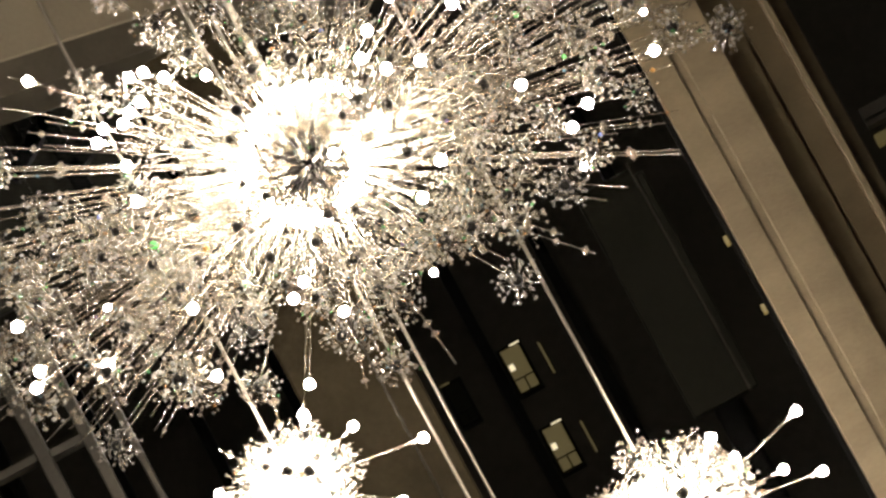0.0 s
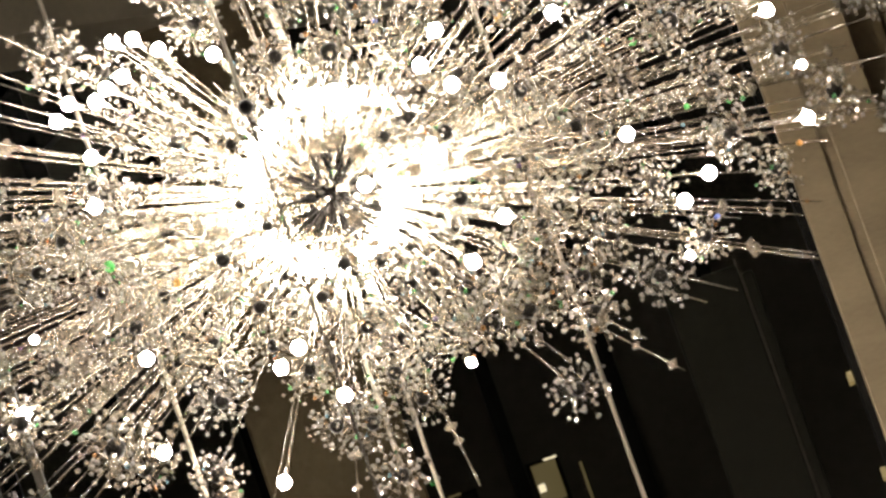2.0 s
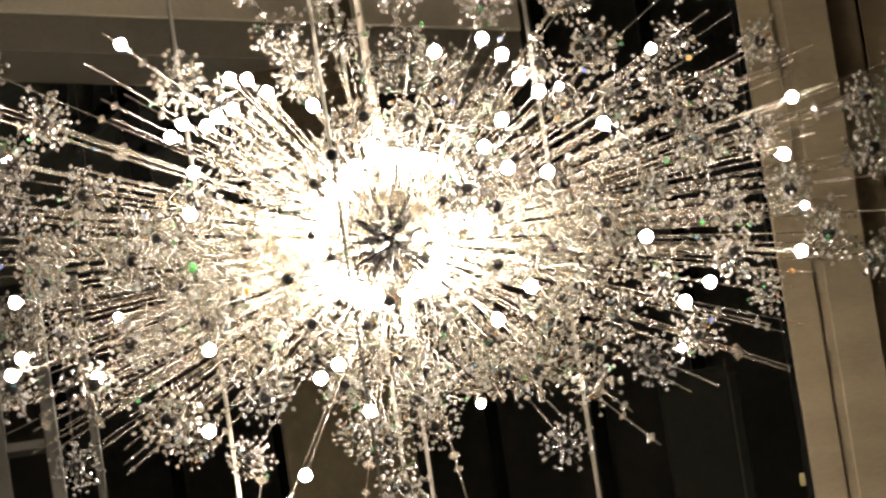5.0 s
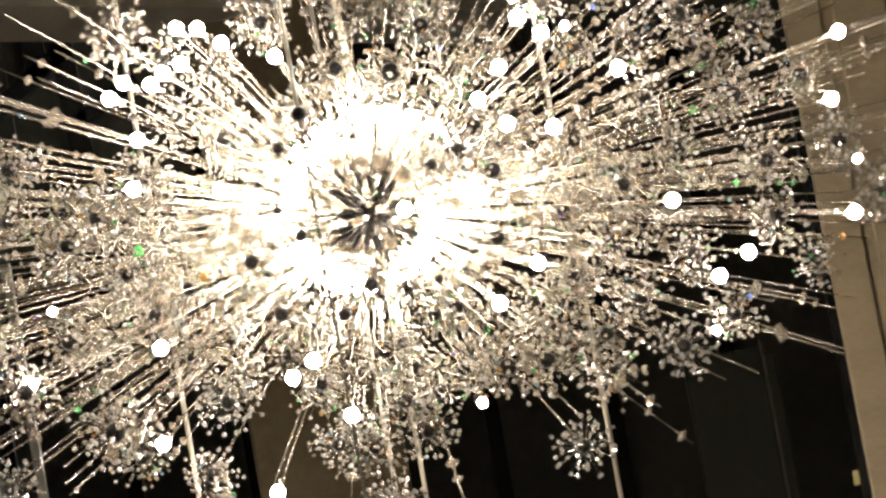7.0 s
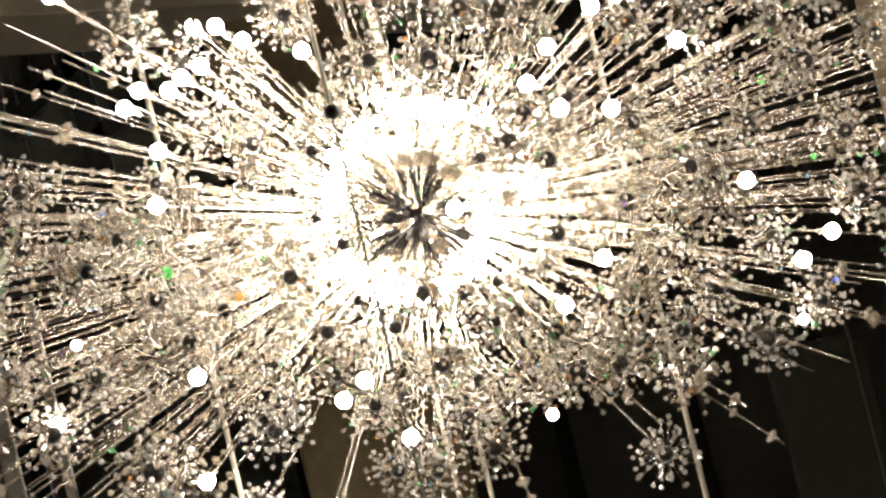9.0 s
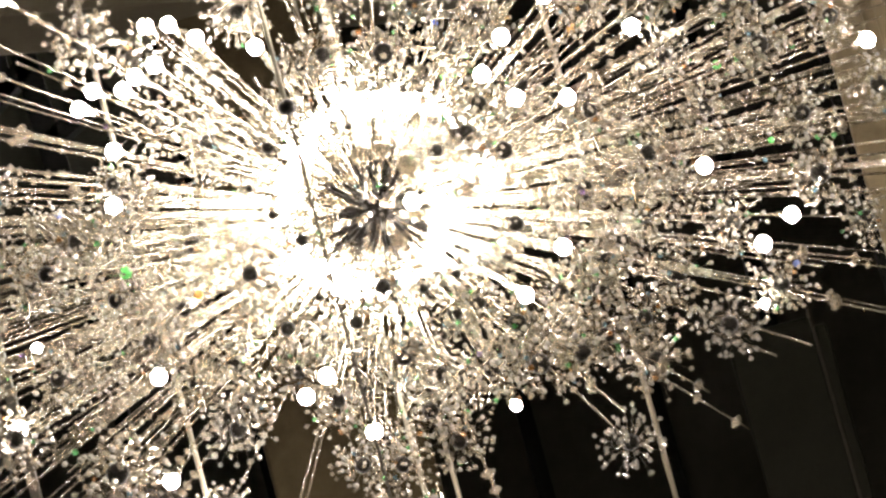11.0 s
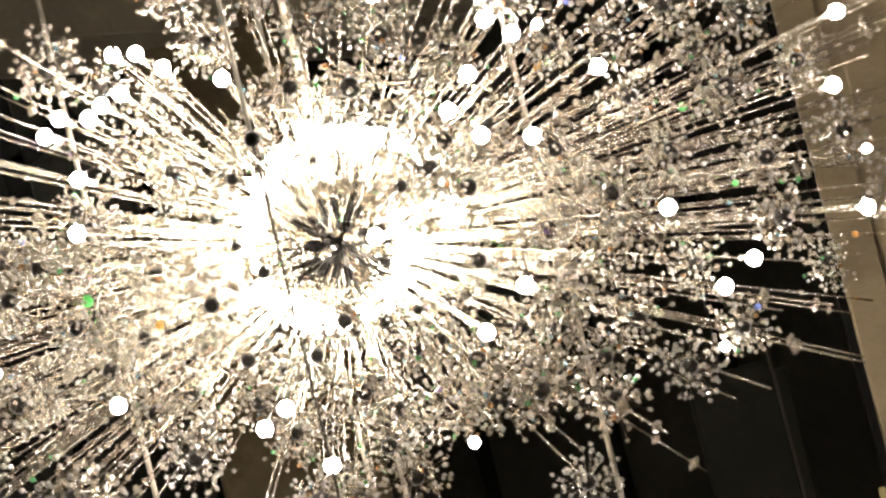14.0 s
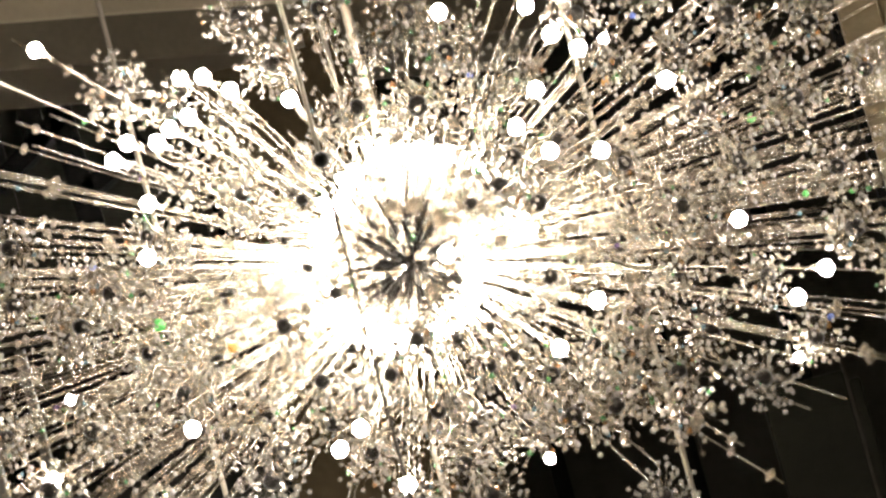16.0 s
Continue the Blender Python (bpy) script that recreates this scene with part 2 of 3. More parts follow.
def bead_strings(share):
    """Small cut beads threaded on many of the arms, too small and too many to count."""
    pick = random.Random(29)
    shape = np.array([v.co for v in BEAD.vertices])
    corners = [tuple(p.vertices) for p in BEAD.polygons]
    points, faces = [], []
    for v in ARMS:
        if v.length < 0.34 or pick.random() > share:
            continue
        for _ in range(pick.randrange(3, 10)):
            r = pick.uniform(0.0042, 0.0078)
            turn = np.array(aim(v + Vector([pick.uniform(-0.3, 0.3) for _ in "xyz"])).to_3x3())
            base = len(points) * len(shape)
            points.append(shape * r @ turn.T + np.array(v * pick.uniform(0.36, 0.99)))
            faces += [tuple(base + k for k in c) for c in corners]
    me = bpy.data.meshes.new("bead_string")
    me.from_pydata(np.concatenate(points).tolist(), [], faces)
    me.materials.append(CRYSTAL)
    tagged(put("bead_string", me, chandelier, Matrix(), "tiny clear crystal beads"), kind="stuff")
    ARMS.clear()


def hub(r):
    part("hub", ball_bm(r, 3), DARK_METAL, chandelier, "dark bronze ball hub", True)

# ---- the hall ----
CEILING = 8.4
FLOOR = -6.9


def structure(name, bm, mat, label="", category=""):
    return tagged(part(name, bm, mat), label, category, kind="structure")


structure("floor", boxed(-7, 7, -34, 3.1, FLOOR - 0.2, FLOOR), FLOOR_STONE, "plain warm stone hall floor", "floor")
structure("ground", boxed(-400, 400, 3.1, 800, FLOOR - 0.25, FLOOR - 0.05), ASPHALT, "dark paved plaza outside at night", "ground")
structure("ceiling", boxed(-7, 7, -34, 3.1, CEILING, CEILING + 0.3), PLASTER, "plain warm plaster ceiling of the hall", "ceiling")
structure("wall_west", boxed(-7.3, -7, -34, 3.1, FLOOR - 0.2, CEILING + 0.3), PLASTER, "plain plaster wall of the hall", "wall")
structure("wall_east", boxed(7, 7.3, -34, 3.1, FLOOR - 0.2, CEILING + 0.3), PLASTER, "plain plaster wall of the hall", "wall")
structure("wall_south", boxed(-7.3, 7.3, -34.3, -34, FLOOR - 0.2, CEILING + 0.3), PLASTER, "plain plaster wall behind the viewer", "wall")


# stone pier: a grooved front face, a recessed face in its shade and a proud edge strip
pier = tagged(new("pier"), "tall grooved travertine pier, warmly lit", "pier", kind="structure")
part("front_face", boxed(1.081, 1.175, 1.35, 1.40, FLOOR, CEILING, 0.004), TRAVERTINE, pier)
part("front_face", boxed(1.205, 1.336, 1.35, 1.40, FLOOR, CEILING, 0.004), TRAVERTINE, pier)
part("groove", boxed(1.175, 1.205, 1.361, 1.40, FLOOR, CEILING), TRAVERTINE, pier)
part("core", boxed(1.153, 1.590, 1.50, 1.9, FLOOR, CEILING), TRAVERTINE, pier)
part("back_web", boxed(1.158, 1.334, 1.40, 1.50, FLOOR, CEILING), TRAVERTINE, pier)


def splay(x0, x1):
    """An upright slab whose face slants back from x0 to x1."""
    bm = bmesh.new()
    plan = [(x0, 1.385 + (x0 - 1.336) * 0.56), (x1, 1.385 + (x1 - 1.336) * 0.56), (x1, 1.50), (x0, 1.50)]
    low, top = [[bm.verts.new((x, y, z)) for x, y in plan] for z in (FLOOR, CEILING)]
    for k in range(4):
        bm.faces.new((low[k], low[(k + 1) % 4], top[(k + 1) % 4], top[k]))
    bm.faces.new(low[::-1])
    bm.faces.new(top)
    return bm


part("splayed_face", splay(1.338, 1.420), TRAVERTINE, pier)
part("splayed_face", splay(1.431, 1.516), TRAVERTINE, pier)
part("edge_strip", boxed(1.517, 1.543, 1.41, 1.50, FLOOR, CEILING, 0.004), TRAVERTINE, pier)
part("return", boxed(1.543, 1.593, 1.47, 1.50, FLOOR, CEILING, 0.003), TRAVERTINE, pier)
glow_post = tagged(new("window_3"), "dark window post with two small lit panes", "window", kind="structure")
part("post", boxed(1.077, 1.132, 1.72, 1.8, FLOOR, CEILING), BLACK_FRAME, glow_post)
for z in (4.542, 4.802):
    part("lit_pane", boxed(1.060, 1.074, 1.74, 1.78, z, z + 0.028), PANE_GLOW, glow_post)

# second pier, farther back; its dimness is put into the stone colour
pier_b = tagged(new("pier"), "plain brown stone pier farther back, toned down for dim light", "pier", kind="structure")
part("front_face", boxed(-0.403, -0.023, 2.1, 2.5, FLOOR, CEILING, 0.008), DIMMED_BROWN_STONE, pier_b)


def bar(bm, y, x0, z0, x1, z1, wide, deep=0.05):
    """A straight bar in an upright plane, from one point to another."""
    d = Vector((x1 - x0, 0, z1 - z0))
    turn = Matrix.Rotation(math.atan2(d.x, d.z), 4, "Y")
    bmesh.ops.create_cube(bm, size=1, matrix=Matrix.Translation(((x0 + x1) / 2, y, (z0 + z1) / 2)) @ turn @ Matrix.Diagonal((wide, deep, d.length, 1)))
    return bm


# stepped beam over the window wall: a plaster face and a dark band below it
beam = tagged(new("beam"), "stepped plaster beam with a dark band along its foot", "beam", kind="structure")
beam.matrix_world = Matrix.Translation((-0.729, 1.7, 0)) @ Matrix.Rotation(radians(32), 4, "Z")
part("plaster_face", boxed(-5, 1.42, 0, 0.3, 6.494, CEILING, 0.004), PLASTER, beam)
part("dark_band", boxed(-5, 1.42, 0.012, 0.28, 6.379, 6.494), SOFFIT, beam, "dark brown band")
part("downlight", rod_bm(0.04, 0, 0.01, 20, m=Matrix.Translation((-0.56, -0.002, 6.73)) @ Matrix.Rotation(radians(90), 4, "X")), LAMP_GLOW, beam, "small round lit downlight")

# braced window behind the beam, upper left of the hall
window = tagged(new("window_1"), "black braced window frame with dim panes", "window", kind="structure")
for x0, z0, x1, z1, wide in ((-0.915, 6.32, -0.880, 6.66, 0.030), (-0.865, 6.53, -0.865, 6.66, 0.085), (-0.860, 6.50, -0.800, 6.56, 0.050), (-0.783, 6.34, -0.793, 6.66, 0.056), (-0.704, 6.073, -0.722, 6.64, 0.058),
                             (-0.938, 6.572, -0.537, 6.519, 0.045), (-0.700, 6.405, -0.900, 6.27, 0.048), (-0.719, 6.189, -0.538, 6.288, 0.045), (-1.171, 5.983, -1.143, 6.607, 0.045), (-1.149, 6.234, -0.942, 6.288, 0.036)):
    part("frame_bar", bar(bmesh.new(), 2.2, x0, z0, x1, z1, wide), BLACK_FRAME, window)
part("pane", boxed(-1.342, -0.868, 2.26, 2.29, 5.895, 6.783), DIM_PANE, window)
part("pane", boxed(-0.864, -0.447, 2.26, 2.29, 5.895, 6.783), DIM_PANE, window)

# grid of mullions of the glass wall
mullions = tagged(new("window_2"), "tall bronze mullions of a dark glass wall", "window", kind="structure")
for x0, x1 in ((-1.266, -1.221), (-1.104, -1.064), (-0.968, -0.945), (-1.491, -1.437)):
    part("mullion", boxed(x0, x1, 2.4, 2.5, FLOOR, 5.97, 0.004), FRAME_GREY, mullions)
for x0, x1, z in ((-1.437, -1.266, 5.447), (-1.221, -1.104, 5.434)):
    part("transom", boxed(x0, x1, 2.41, 2.48, z - 0.013, z + 0.013), FRAME_GREY, mullions)

# ---- suspension rods ----
def hanging_rod(x, y, z0, r, label, mat=STEEL):
    t = tagged(new("suspension_rod"), label, "rod", "suspension rods")
    t.location = (x, y, CEILING)
    part("rod", rod_bm(r, z0 - CEILING, -0.04, 12), mat, t, smooth=True)
    part("canopy", rod_bm(0.05, -0.04, 0, 20), STEEL, t)
    part("end_nut", rod_bm(r * 1.8, z0 - CEILING - 0.03, z0 - CEILING, 8), STEEL, t)


front_rod = tagged(new("suspension_rod"), "slim steel rod with a dark twisted cable below its knob", "rod", "suspension rods")
front_rod.location = (-0.124, -1.220, CEILING)
part("upper_rod", rod_bm(0.0046, 5.11 - CEILING, -0.04, 12), STEEL, front_rod, smooth=True)
part("canopy", rod_bm(0.05, -0.04, 0, 20), STEEL, front_rod)
part("knob", ball_bm(0.017, 3, m=Matrix.Translation((0, 0, 5.105 - CEILING))), DARK_METAL, front_rod, "dark bronze knob", True)
cable = bmesh.new()
for k in range(320):
    z = 5.10 - CEILING - 0.009 * k
    bmesh.ops.create_cone(cable, cap_ends=True, segments=6, radius1=0.0026, radius2=0.0046, depth=0.009, matrix=Matrix.Translation((0.0007 * math.cos(k), 0.0007 * math.sin(k), z)))
# the cable's backlit darkness comes from its colour
part("cable", cable, SHADED_STEEL, front_rod, "twisted steel cable, darkened in colour as if backlit", True)
hanging_rod(-0.062, 0.950, 2.6, 0.0052, "long slim steel suspension rod from the ceiling")
hanging_rod(0.008, 1.050, 2.6, 0.0052, "long slim steel suspension rod from the ceiling")

# ---- the chandeliers ----
start_chandelier((0, 0, 5.2), "huge lit starburst chandelier of crystal sprays on thin rods")
hub(0.1)
part("stem", rod_bm(0.009, 0.05, CEILING - 5.2, 12), STEEL, chandelier, "slim steel stem to the ceiling", True)
spray(-0.514, -0.358, 0.422, 0.103)
spray(-0.888, -0.326, 0.378, 0.097)
spray(-0.610, -0.829, -0.139, 0.086)
spray(-0.393, -0.335, -0.064, 0.075)
spray(-0.795, -0.675, 0.058, 0.084)
spray(-0.219, -0.442, 0.489, 0.084)
spray(-0.815, -0.668, -0.064, 0.073)
spray(-0.682, -1.008, -0.241, 0.077)
spray(-0.051, -0.754, 0.361, 0.080)
spray(0.120, -0.698, 0.320, 0.085)
spray(0.180, -0.609, 0.244, 0.081)
spray(-0.028, -0.576, 0.188, 0.074)
spray(0.095, -0.534, 0.170, 0.100)
spray(-0.122, -0.666, 0.071, 0.066)
spray(-0.186, -0.678, -0.005, 0.058)
spray(0.147, -0.732, -0.121, 0.061)
spray(0.214, -0.601, -0.063, 0.088)
spray(0.286, -0.456, -0.078, 0.081)
spray(0.432, -0.232, -0.144, 0.090)
spray(0.269, -0.458, -0.239, 0.074)
spray(0.363, -0.366, 0.068, 0.075)
spray(-0.032, -0.619, -0.341, 0.069)
spray(-0.168, -0.678, -0.215, 0.058)
spray(0.372, -0.090, -0.145, 0.069)
spray(0.619, -0.445, 0.328, 0.093)
spray(0.757, -0.842, 0.094, 0.086)
spray(1.061, -0.338, 0.306, 0.078)
spray(1.077, -0.402, -0.135, 0.086)
spray(1.165, -0.297, -0.242, 0.090)
spray(1.313, -0.215, -0.305, 0.084)
spray(1.316, -0.392, 0.081, 0.084)
spray(1.327, -0.152, 0.014, 0.088)
spray(0.618, -0.165, -0.177, 0.097)
spray(0.890, -0.812, -0.403, 0.091)
spray(0.918, -0.719, 0.070, 0.080)
spray(0.832, -0.473, 0.305, 0.075)
spray(0.713, -0.519, -0.120, 0.073)
spray(0.640, -0.993, -0.128, 0.073)
spray(0.575, -0.384, -0.145, 0.074)
spray(0.851, -0.600, -0.042, 0.088)
spray(0.807, -0.595, 0.063, 0.073)
spray(-0.949, -0.573, -0.045, 0.081)
spray(-0.935, -0.538, -0.132, 0.076)
spray(-0.916, -0.283, -0.225, 0.082)
spray(-0.733, -0.599, -0.139, 0.070)
spray(-0.733, -0.369, -0.281, 0.086)
spray(-0.290, -0.597, -0.234, 0.073)
spray(-1.072, -0.282, -0.332, 0.101)
spray(-0.841, -0.637, -0.454, 0.086)
spray(-0.654, -0.708, -0.601, 0.108)
spray(-0.614, -0.298, -0.562, 0.081)
spray(-0.933, -0.060, -0.515, 0.079, True)
spray(-0.395, -0.561, -0.538, 0.081, True)
spray(-0.460, -0.512, -0.686, 0.075)
spray(-0.529, -0.411, -0.266, 0.074)
spray(-0.028, -0.310, -0.415, 0.077)
spray(-0.194, -0.177, -0.446, 0.075)
spray(-0.002, -0.408, -0.566, 0.076)
spray(-0.121, -0.340, -0.471, 0.062)
spray(-0.166, -0.662, -0.707, 0.074)
spray(-0.065, -0.080, -0.715, 0.084)
spray(0.038, -0.429, -0.650, 0.076)
spray(0.220, -0.278, -0.396, 0.083)
spray(0.393, -0.151, -0.442, 0.087)
spray(0.242, -0.329, -0.509, 0.095)
spray(0.384, -0.159, -0.679, 0.078, True)
spray(0.335, -0.228, -0.482, 0.084)
spray(0.145, -0.174, -0.450, 0.084)
spray(-0.087, -0.537, -0.696, 0.075)
spray(0.484, 0.016, -0.475, 0.091)
spray(0.644, -0.349, -0.538, 0.083, True)
spray(0.763, -0.557, -0.539, 0.078)
spray(0.573, -0.013, -0.321, 0.089)
spray(0.972, -0.491, -0.430, 0.067)
spray(0.481, -0.198, -0.436, 0.075)
spray(0.690, -0.871, -0.472, 0.073)
spray(-0.977, -0.650, 0.177, 0.082)
spray(-0.411, -0.294, 0.228, 0.085)
spray(-0.302, -0.341, 0.308, 0.078)
spray(-0.177, -0.441, 0.368, 0.078)
spray(0.021, -0.618, 0.295, 0.074)
spray(0.309, -0.458, 0.226, 0.074)
spray(0.453, -0.898, 0.163, 0.077)
spray(0.513, -0.617, 0.126, 0.073)
spray(0.480, -0.434, -0.037, 0.071)
spray(0.645, -0.766, 0.073, 0.075)
spray(0.902, -0.491, -0.178, 0.079)
spray(1.003, -0.708, -0.054, 0.072)
spray(-0.245, -0.450, -0.327, 0.068)
spray(-0.445, -0.355, -0.202, 0.068)
spray(-0.560, -1.041, -0.341, 0.067)
spray(-0.376, -0.256, -0.314, 0.075)
spray(0.098, -0.426, -0.382, 0.071)
spray(0.330, -0.067, -0.293, 0.079)
spray(0.482, -0.127, -0.239, 0.079)
spray(-0.508, -0.935, -0.070, 0.062)
spray(0.033, -0.266, -0.454, 0.074)
spray(-0.245, -0.381, -0.404, 0.068)
spray(-0.104, -0.420, -0.344, 0.065)
spray(-0.980, -0.714, 0.032, 0.072)
spray(-1.101, -0.590, 0.201, 0.082)
spray(-1.177, -0.535, 0.039, 0.088)
spray(-1.186, -0.439, -0.156, 0.083)
spray(-1.045, -0.166, 0.609, 0.080)
spray(1.441, 0.050, -0.004, 0.080)
spray(1.456, -0.146, 0.261, 0.077)
spray(0.336, -0.629, 0.442, 0.080)
spray(-0.093, -0.452, 0.592, 0.081)
spray(-0.302, -0.248, 0.726, 0.080)
spray(0.120, -0.332, 0.608, 0.082)
spray(0.565, -0.521, 0.452, 0.080)
spray(0.884, -0.256, 0.542, 0.082)
spray(-0.417, -0.335, 0.363, 0.076)
spray(0.472, -0.057, -0.101, 0.068)
spray(-0.467, -0.038, -0.277, 0.073)
spray(0.093, -0.241, 0.278, 0.060)
spray(0.150, -0.301, -0.340, 0.077)
spray(-0.495, -0.366, 0.068, 0.079)
spray(0.319, -0.275, 0.036, 0.070)
spray(-0.184, -0.264, -0.452, 0.075)
spray(-0.185, -0.220, 0.438, 0.073)
spray(0.429, -0.237, -0.299, 0.072)
spray(-0.517, -0.125, -0.131, 0.079)
spray(0.230, -0.331, 0.211, 0.078)
spray(0.077, -0.032, -0.461, 0.065)
spray(-0.308, -0.322, 0.145, 0.080)
spray(0.549, -0.185, -0.043, 0.068)
spray(-0.366, -0.055, -0.349, 0.068)
spray(0.006, -0.185, 0.231, 0.071)
spray(0.326, -0.162, -0.398, 0.067)
spray(-0.560, -0.278, -0.001, 0.063)
spray(0.260, -0.419, 0.043, 0.080)
spray(-0.107, -0.121, -0.526, 0.066)
spray(-0.172, -0.206, 0.207, 0.064)
spray(0.533, -0.305, -0.252, 0.076)
spray(-0.312, -0.095, -0.154, 0.066)
spray(0.205, -0.228, 0.406, 0.076)
spray(0.178, -0.120, -0.459, 0.079)
spray(-0.338, -0.269, 0.090, 0.063)
spray(0.321, -0.078, 0.049, 0.066)
spray(-0.177, -0.001, -0.258, 0.080)
spray(-0.074, -0.439, 0.219, 0.074)
spray(0.406, -0.192, -0.344, 0.079)
spray(-0.540, -0.282, -0.111, 0.071)
spray(0.325, -0.377, 0.216, 0.071)
spray(0.009, 0.008, -0.403, 0.077)
spray(-0.304, -0.151, 0.259, 0.063)
spray(0.116, -0.171, -0.332, 0.043)
spray(-0.245, -0.406, 0.000, 0.042)
spray(0.220, -0.301, -0.013, 0.036)
spray(-0.147, -0.125, -0.305, 0.054)
spray(-0.045, -0.280, 0.123, 0.052)
spray(0.238, -0.196, -0.227, 0.046)
spray(-0.240, -0.335, -0.131, 0.039)
spray(0.184, -0.464, 0.098, 0.049)
spray(0.015, -0.307, -0.401, 0.043)
spray(-0.207, -0.425, 0.091, 0.047)
spray(0.193, -0.321, -0.100, 0.053)
spray(-0.168, -0.290, -0.231, 0.053)
spray(0.032, -0.272, 0.191, 0.048)
spray(0.123, -0.326, -0.274, 0.048)
spray(-0.214, -0.394, -0.065, 0.048)
spray(0.194, -0.400, 0.003, 0.053)
spray(-0.088, -0.300, -0.382, 0.048)
spray(-0.116, -0.388, 0.145, 0.046)
spray(0.288, -0.235, -0.190, 0.037)
spray(-0.257, -0.272, -0.176, 0.046)
spray(0.119, -0.309, 0.152, 0.039)
spray(0.050, -0.307, -0.277, 0.053)
spray(-0.231, -0.257, 0.078, 0.055)
spray(0.285, -0.314, -0.036, 0.035)
spray(-0.176, -0.260, -0.316, 0.047)
spray(-0.016, -0.397, 0.074, 0.036)
spray(0.180, -0.177, -0.222, 0.042)
spray(-0.297, -0.350, -0.101, 0.051)
spray(0.161, -0.316, 0.064, 0.047)
spray(-0.015, -0.229, -0.257, 0.054)
spray(-0.652, 0.281, -0.109, 0.077)
spray(-0.606, 0.163, -0.046, 0.064)
spray(-1.210, -0.168, -0.148, 0.067)
spray(-0.598, -0.016, 0.095, 0.081)
spray(-0.965, 0.253, 0.099, 0.073)
spray(-1.153, 0.162, 0.340, 0.083)
spray(-1.132, 0.384, 0.074, 0.085)
spray(-1.031, 0.189, 0.439, 0.083)
spray(-0.717, 0.148, -0.152, 0.063)
spray(-0.916, -0.267, 0.048, 0.064)
spray(-1.052, 0.384, 0.004, 0.084)
spray(-0.969, -0.028, 0.054, 0.083)
spray(-1.183, 0.335, 0.011, 0.078)
spray(-1.212, 0.318, 0.064, 0.065)
spray(-1.155, 0.145, 0.295, 0.085)
spray(-0.702, -0.272, 0.068, 0.064)

lamp(-0.124, -0.932, -0.717)
lamp(0.429, -1.016, -0.167)
lamp(-0.519, -0.840, -0.463)
lamp(0.312, -0.981, 0.232)
lamp(0.593, -1.012, -0.057)
lamp(0.656, -1.124, -0.412)
lamp(1.066, -0.717, -0.398)
lamp(-0.369, -0.534, 0.362)
lamp(0.735, -0.931, -0.548)
lamp(-0.321, -0.487, -0.746)
lamp(0.495, -0.935, 0.085, 0.6)
lamp(-0.554, -0.652, -0.632)
lamp(0.719, -0.549, -0.568, 0.6)
lamp(-0.829, -0.615, -0.431)
lamp(0.167, -0.812, -0.709, 0.7)
lamp(0.813, -0.768, -0.460)
lamp(-0.239, -0.932, -0.609)
lamp(-0.155, -1.093, 0.084)
lamp(0.394, -0.879, 0.140)
lamp(0.242, -1.050, -0.555)
lamp(-0.515, -1.046, -0.148)
lamp(1.111, -0.603, 0.059)
lamp(-0.324, -0.430, 0.385)
lamp(0.274, -1.049, -0.083)
lamp(0.356, -1.088, 0.148)
lamp(1.094, -0.731, -0.280, 0.6)
lamp(-0.275, -0.487, 0.323)
lamp(-0.503, -0.385, 0.161)
lamp(-0.383, -0.239, -0.755)
lamp(0.757, -0.695, 0.223, 0.85)
lamp(0.071, -1.093, -0.317)
lamp(0.331, -1.088, -0.029)
lamp(-0.741, -0.946, -0.366, 0.6)
lamp(0.342, -0.953, -0.452)
lamp(0.437, -1.074, 0.037)
lamp(-1.018, -0.663, -0.362)
lamp(0.326, -1.151, -0.180)
lamp(0.183, -1.039, 0.198)
lamp(-0.512, -0.438, 0.284)
lamp(-1.009, -0.842, -0.257)
lamp(1.059, -0.764, -0.141)
lamp(-1.049, -0.698, -0.413)
lamp(-0.418, -0.486, 0.275)
lamp(-0.188, -0.918, -0.574)
lamp(-0.992, -0.428, 0.253)
lamp(-1.018, -0.458, 0.418)
lamp(-1.085, -0.890, -0.158)
lamp(-0.643, -0.647, 0.467)
lamp(-0.449, -0.532, 0.240)
lamp(-0.547, -0.527, 0.226)
lamp(-0.372, -0.542, 0.273)

spike(1.019, 0.016, -0.513)
spike(0.636, 0.010, -0.676)
spike(0.978, -0.093, -0.416)
spike(-0.697, -0.301, 0.615)
spike(-0.666, -0.030, 0.516)
spike(-0.805, 0.022, -0.535)
spike(-0.978, -0.005, -0.399)
spike(0.100, 0.167, -0.728)
spike(0.390, -0.218, -0.629)
spike(0.341, -0.301, -0.570)
spike(-1.001, 0.109, -0.418)
spike(-1.184, -0.066, 0.574)
spike(-1.287, -0.126, 0.273)
spike(-1.288, -0.059, -0.096)
spike(-1.221, -0.060, -0.271)
spike(-1.038, -0.081, -0.405)
spike(1.163, -0.442, -0.002)
spike(1.222, -0.377, 0.071)
spike(1.236, -0.133, -0.101)
spike(1.383, -0.122, 0.200)
spike(1.002, -0.280, 0.416)
spike(0.537, -0.305, 0.507)
spike(-0.178, 0.140, -0.678)
spike(0.571, -0.183, -0.625)
spike(-0.009, -0.489, -0.014, 0.022)
spike(0.034, -0.487, -0.013, 0.022)
spike(0.087, -0.364, -0.027, 0.024)
spike(0.028, -0.543, -0.235, 0.020)
spike(-0.026, -0.440, -0.297, 0.020)
spike(-0.166, -0.492, -0.163, 0.016)
spike(0.459, -0.522, -0.307, 0.020)
spike(0.456, -0.443, -0.036, 0.020)
spike(0.133, -0.406, -0.031, 0.018)
spike(-0.066, -0.413, 0.019, 0.012)
spike(-0.045, -0.402, -0.030, 0.012)
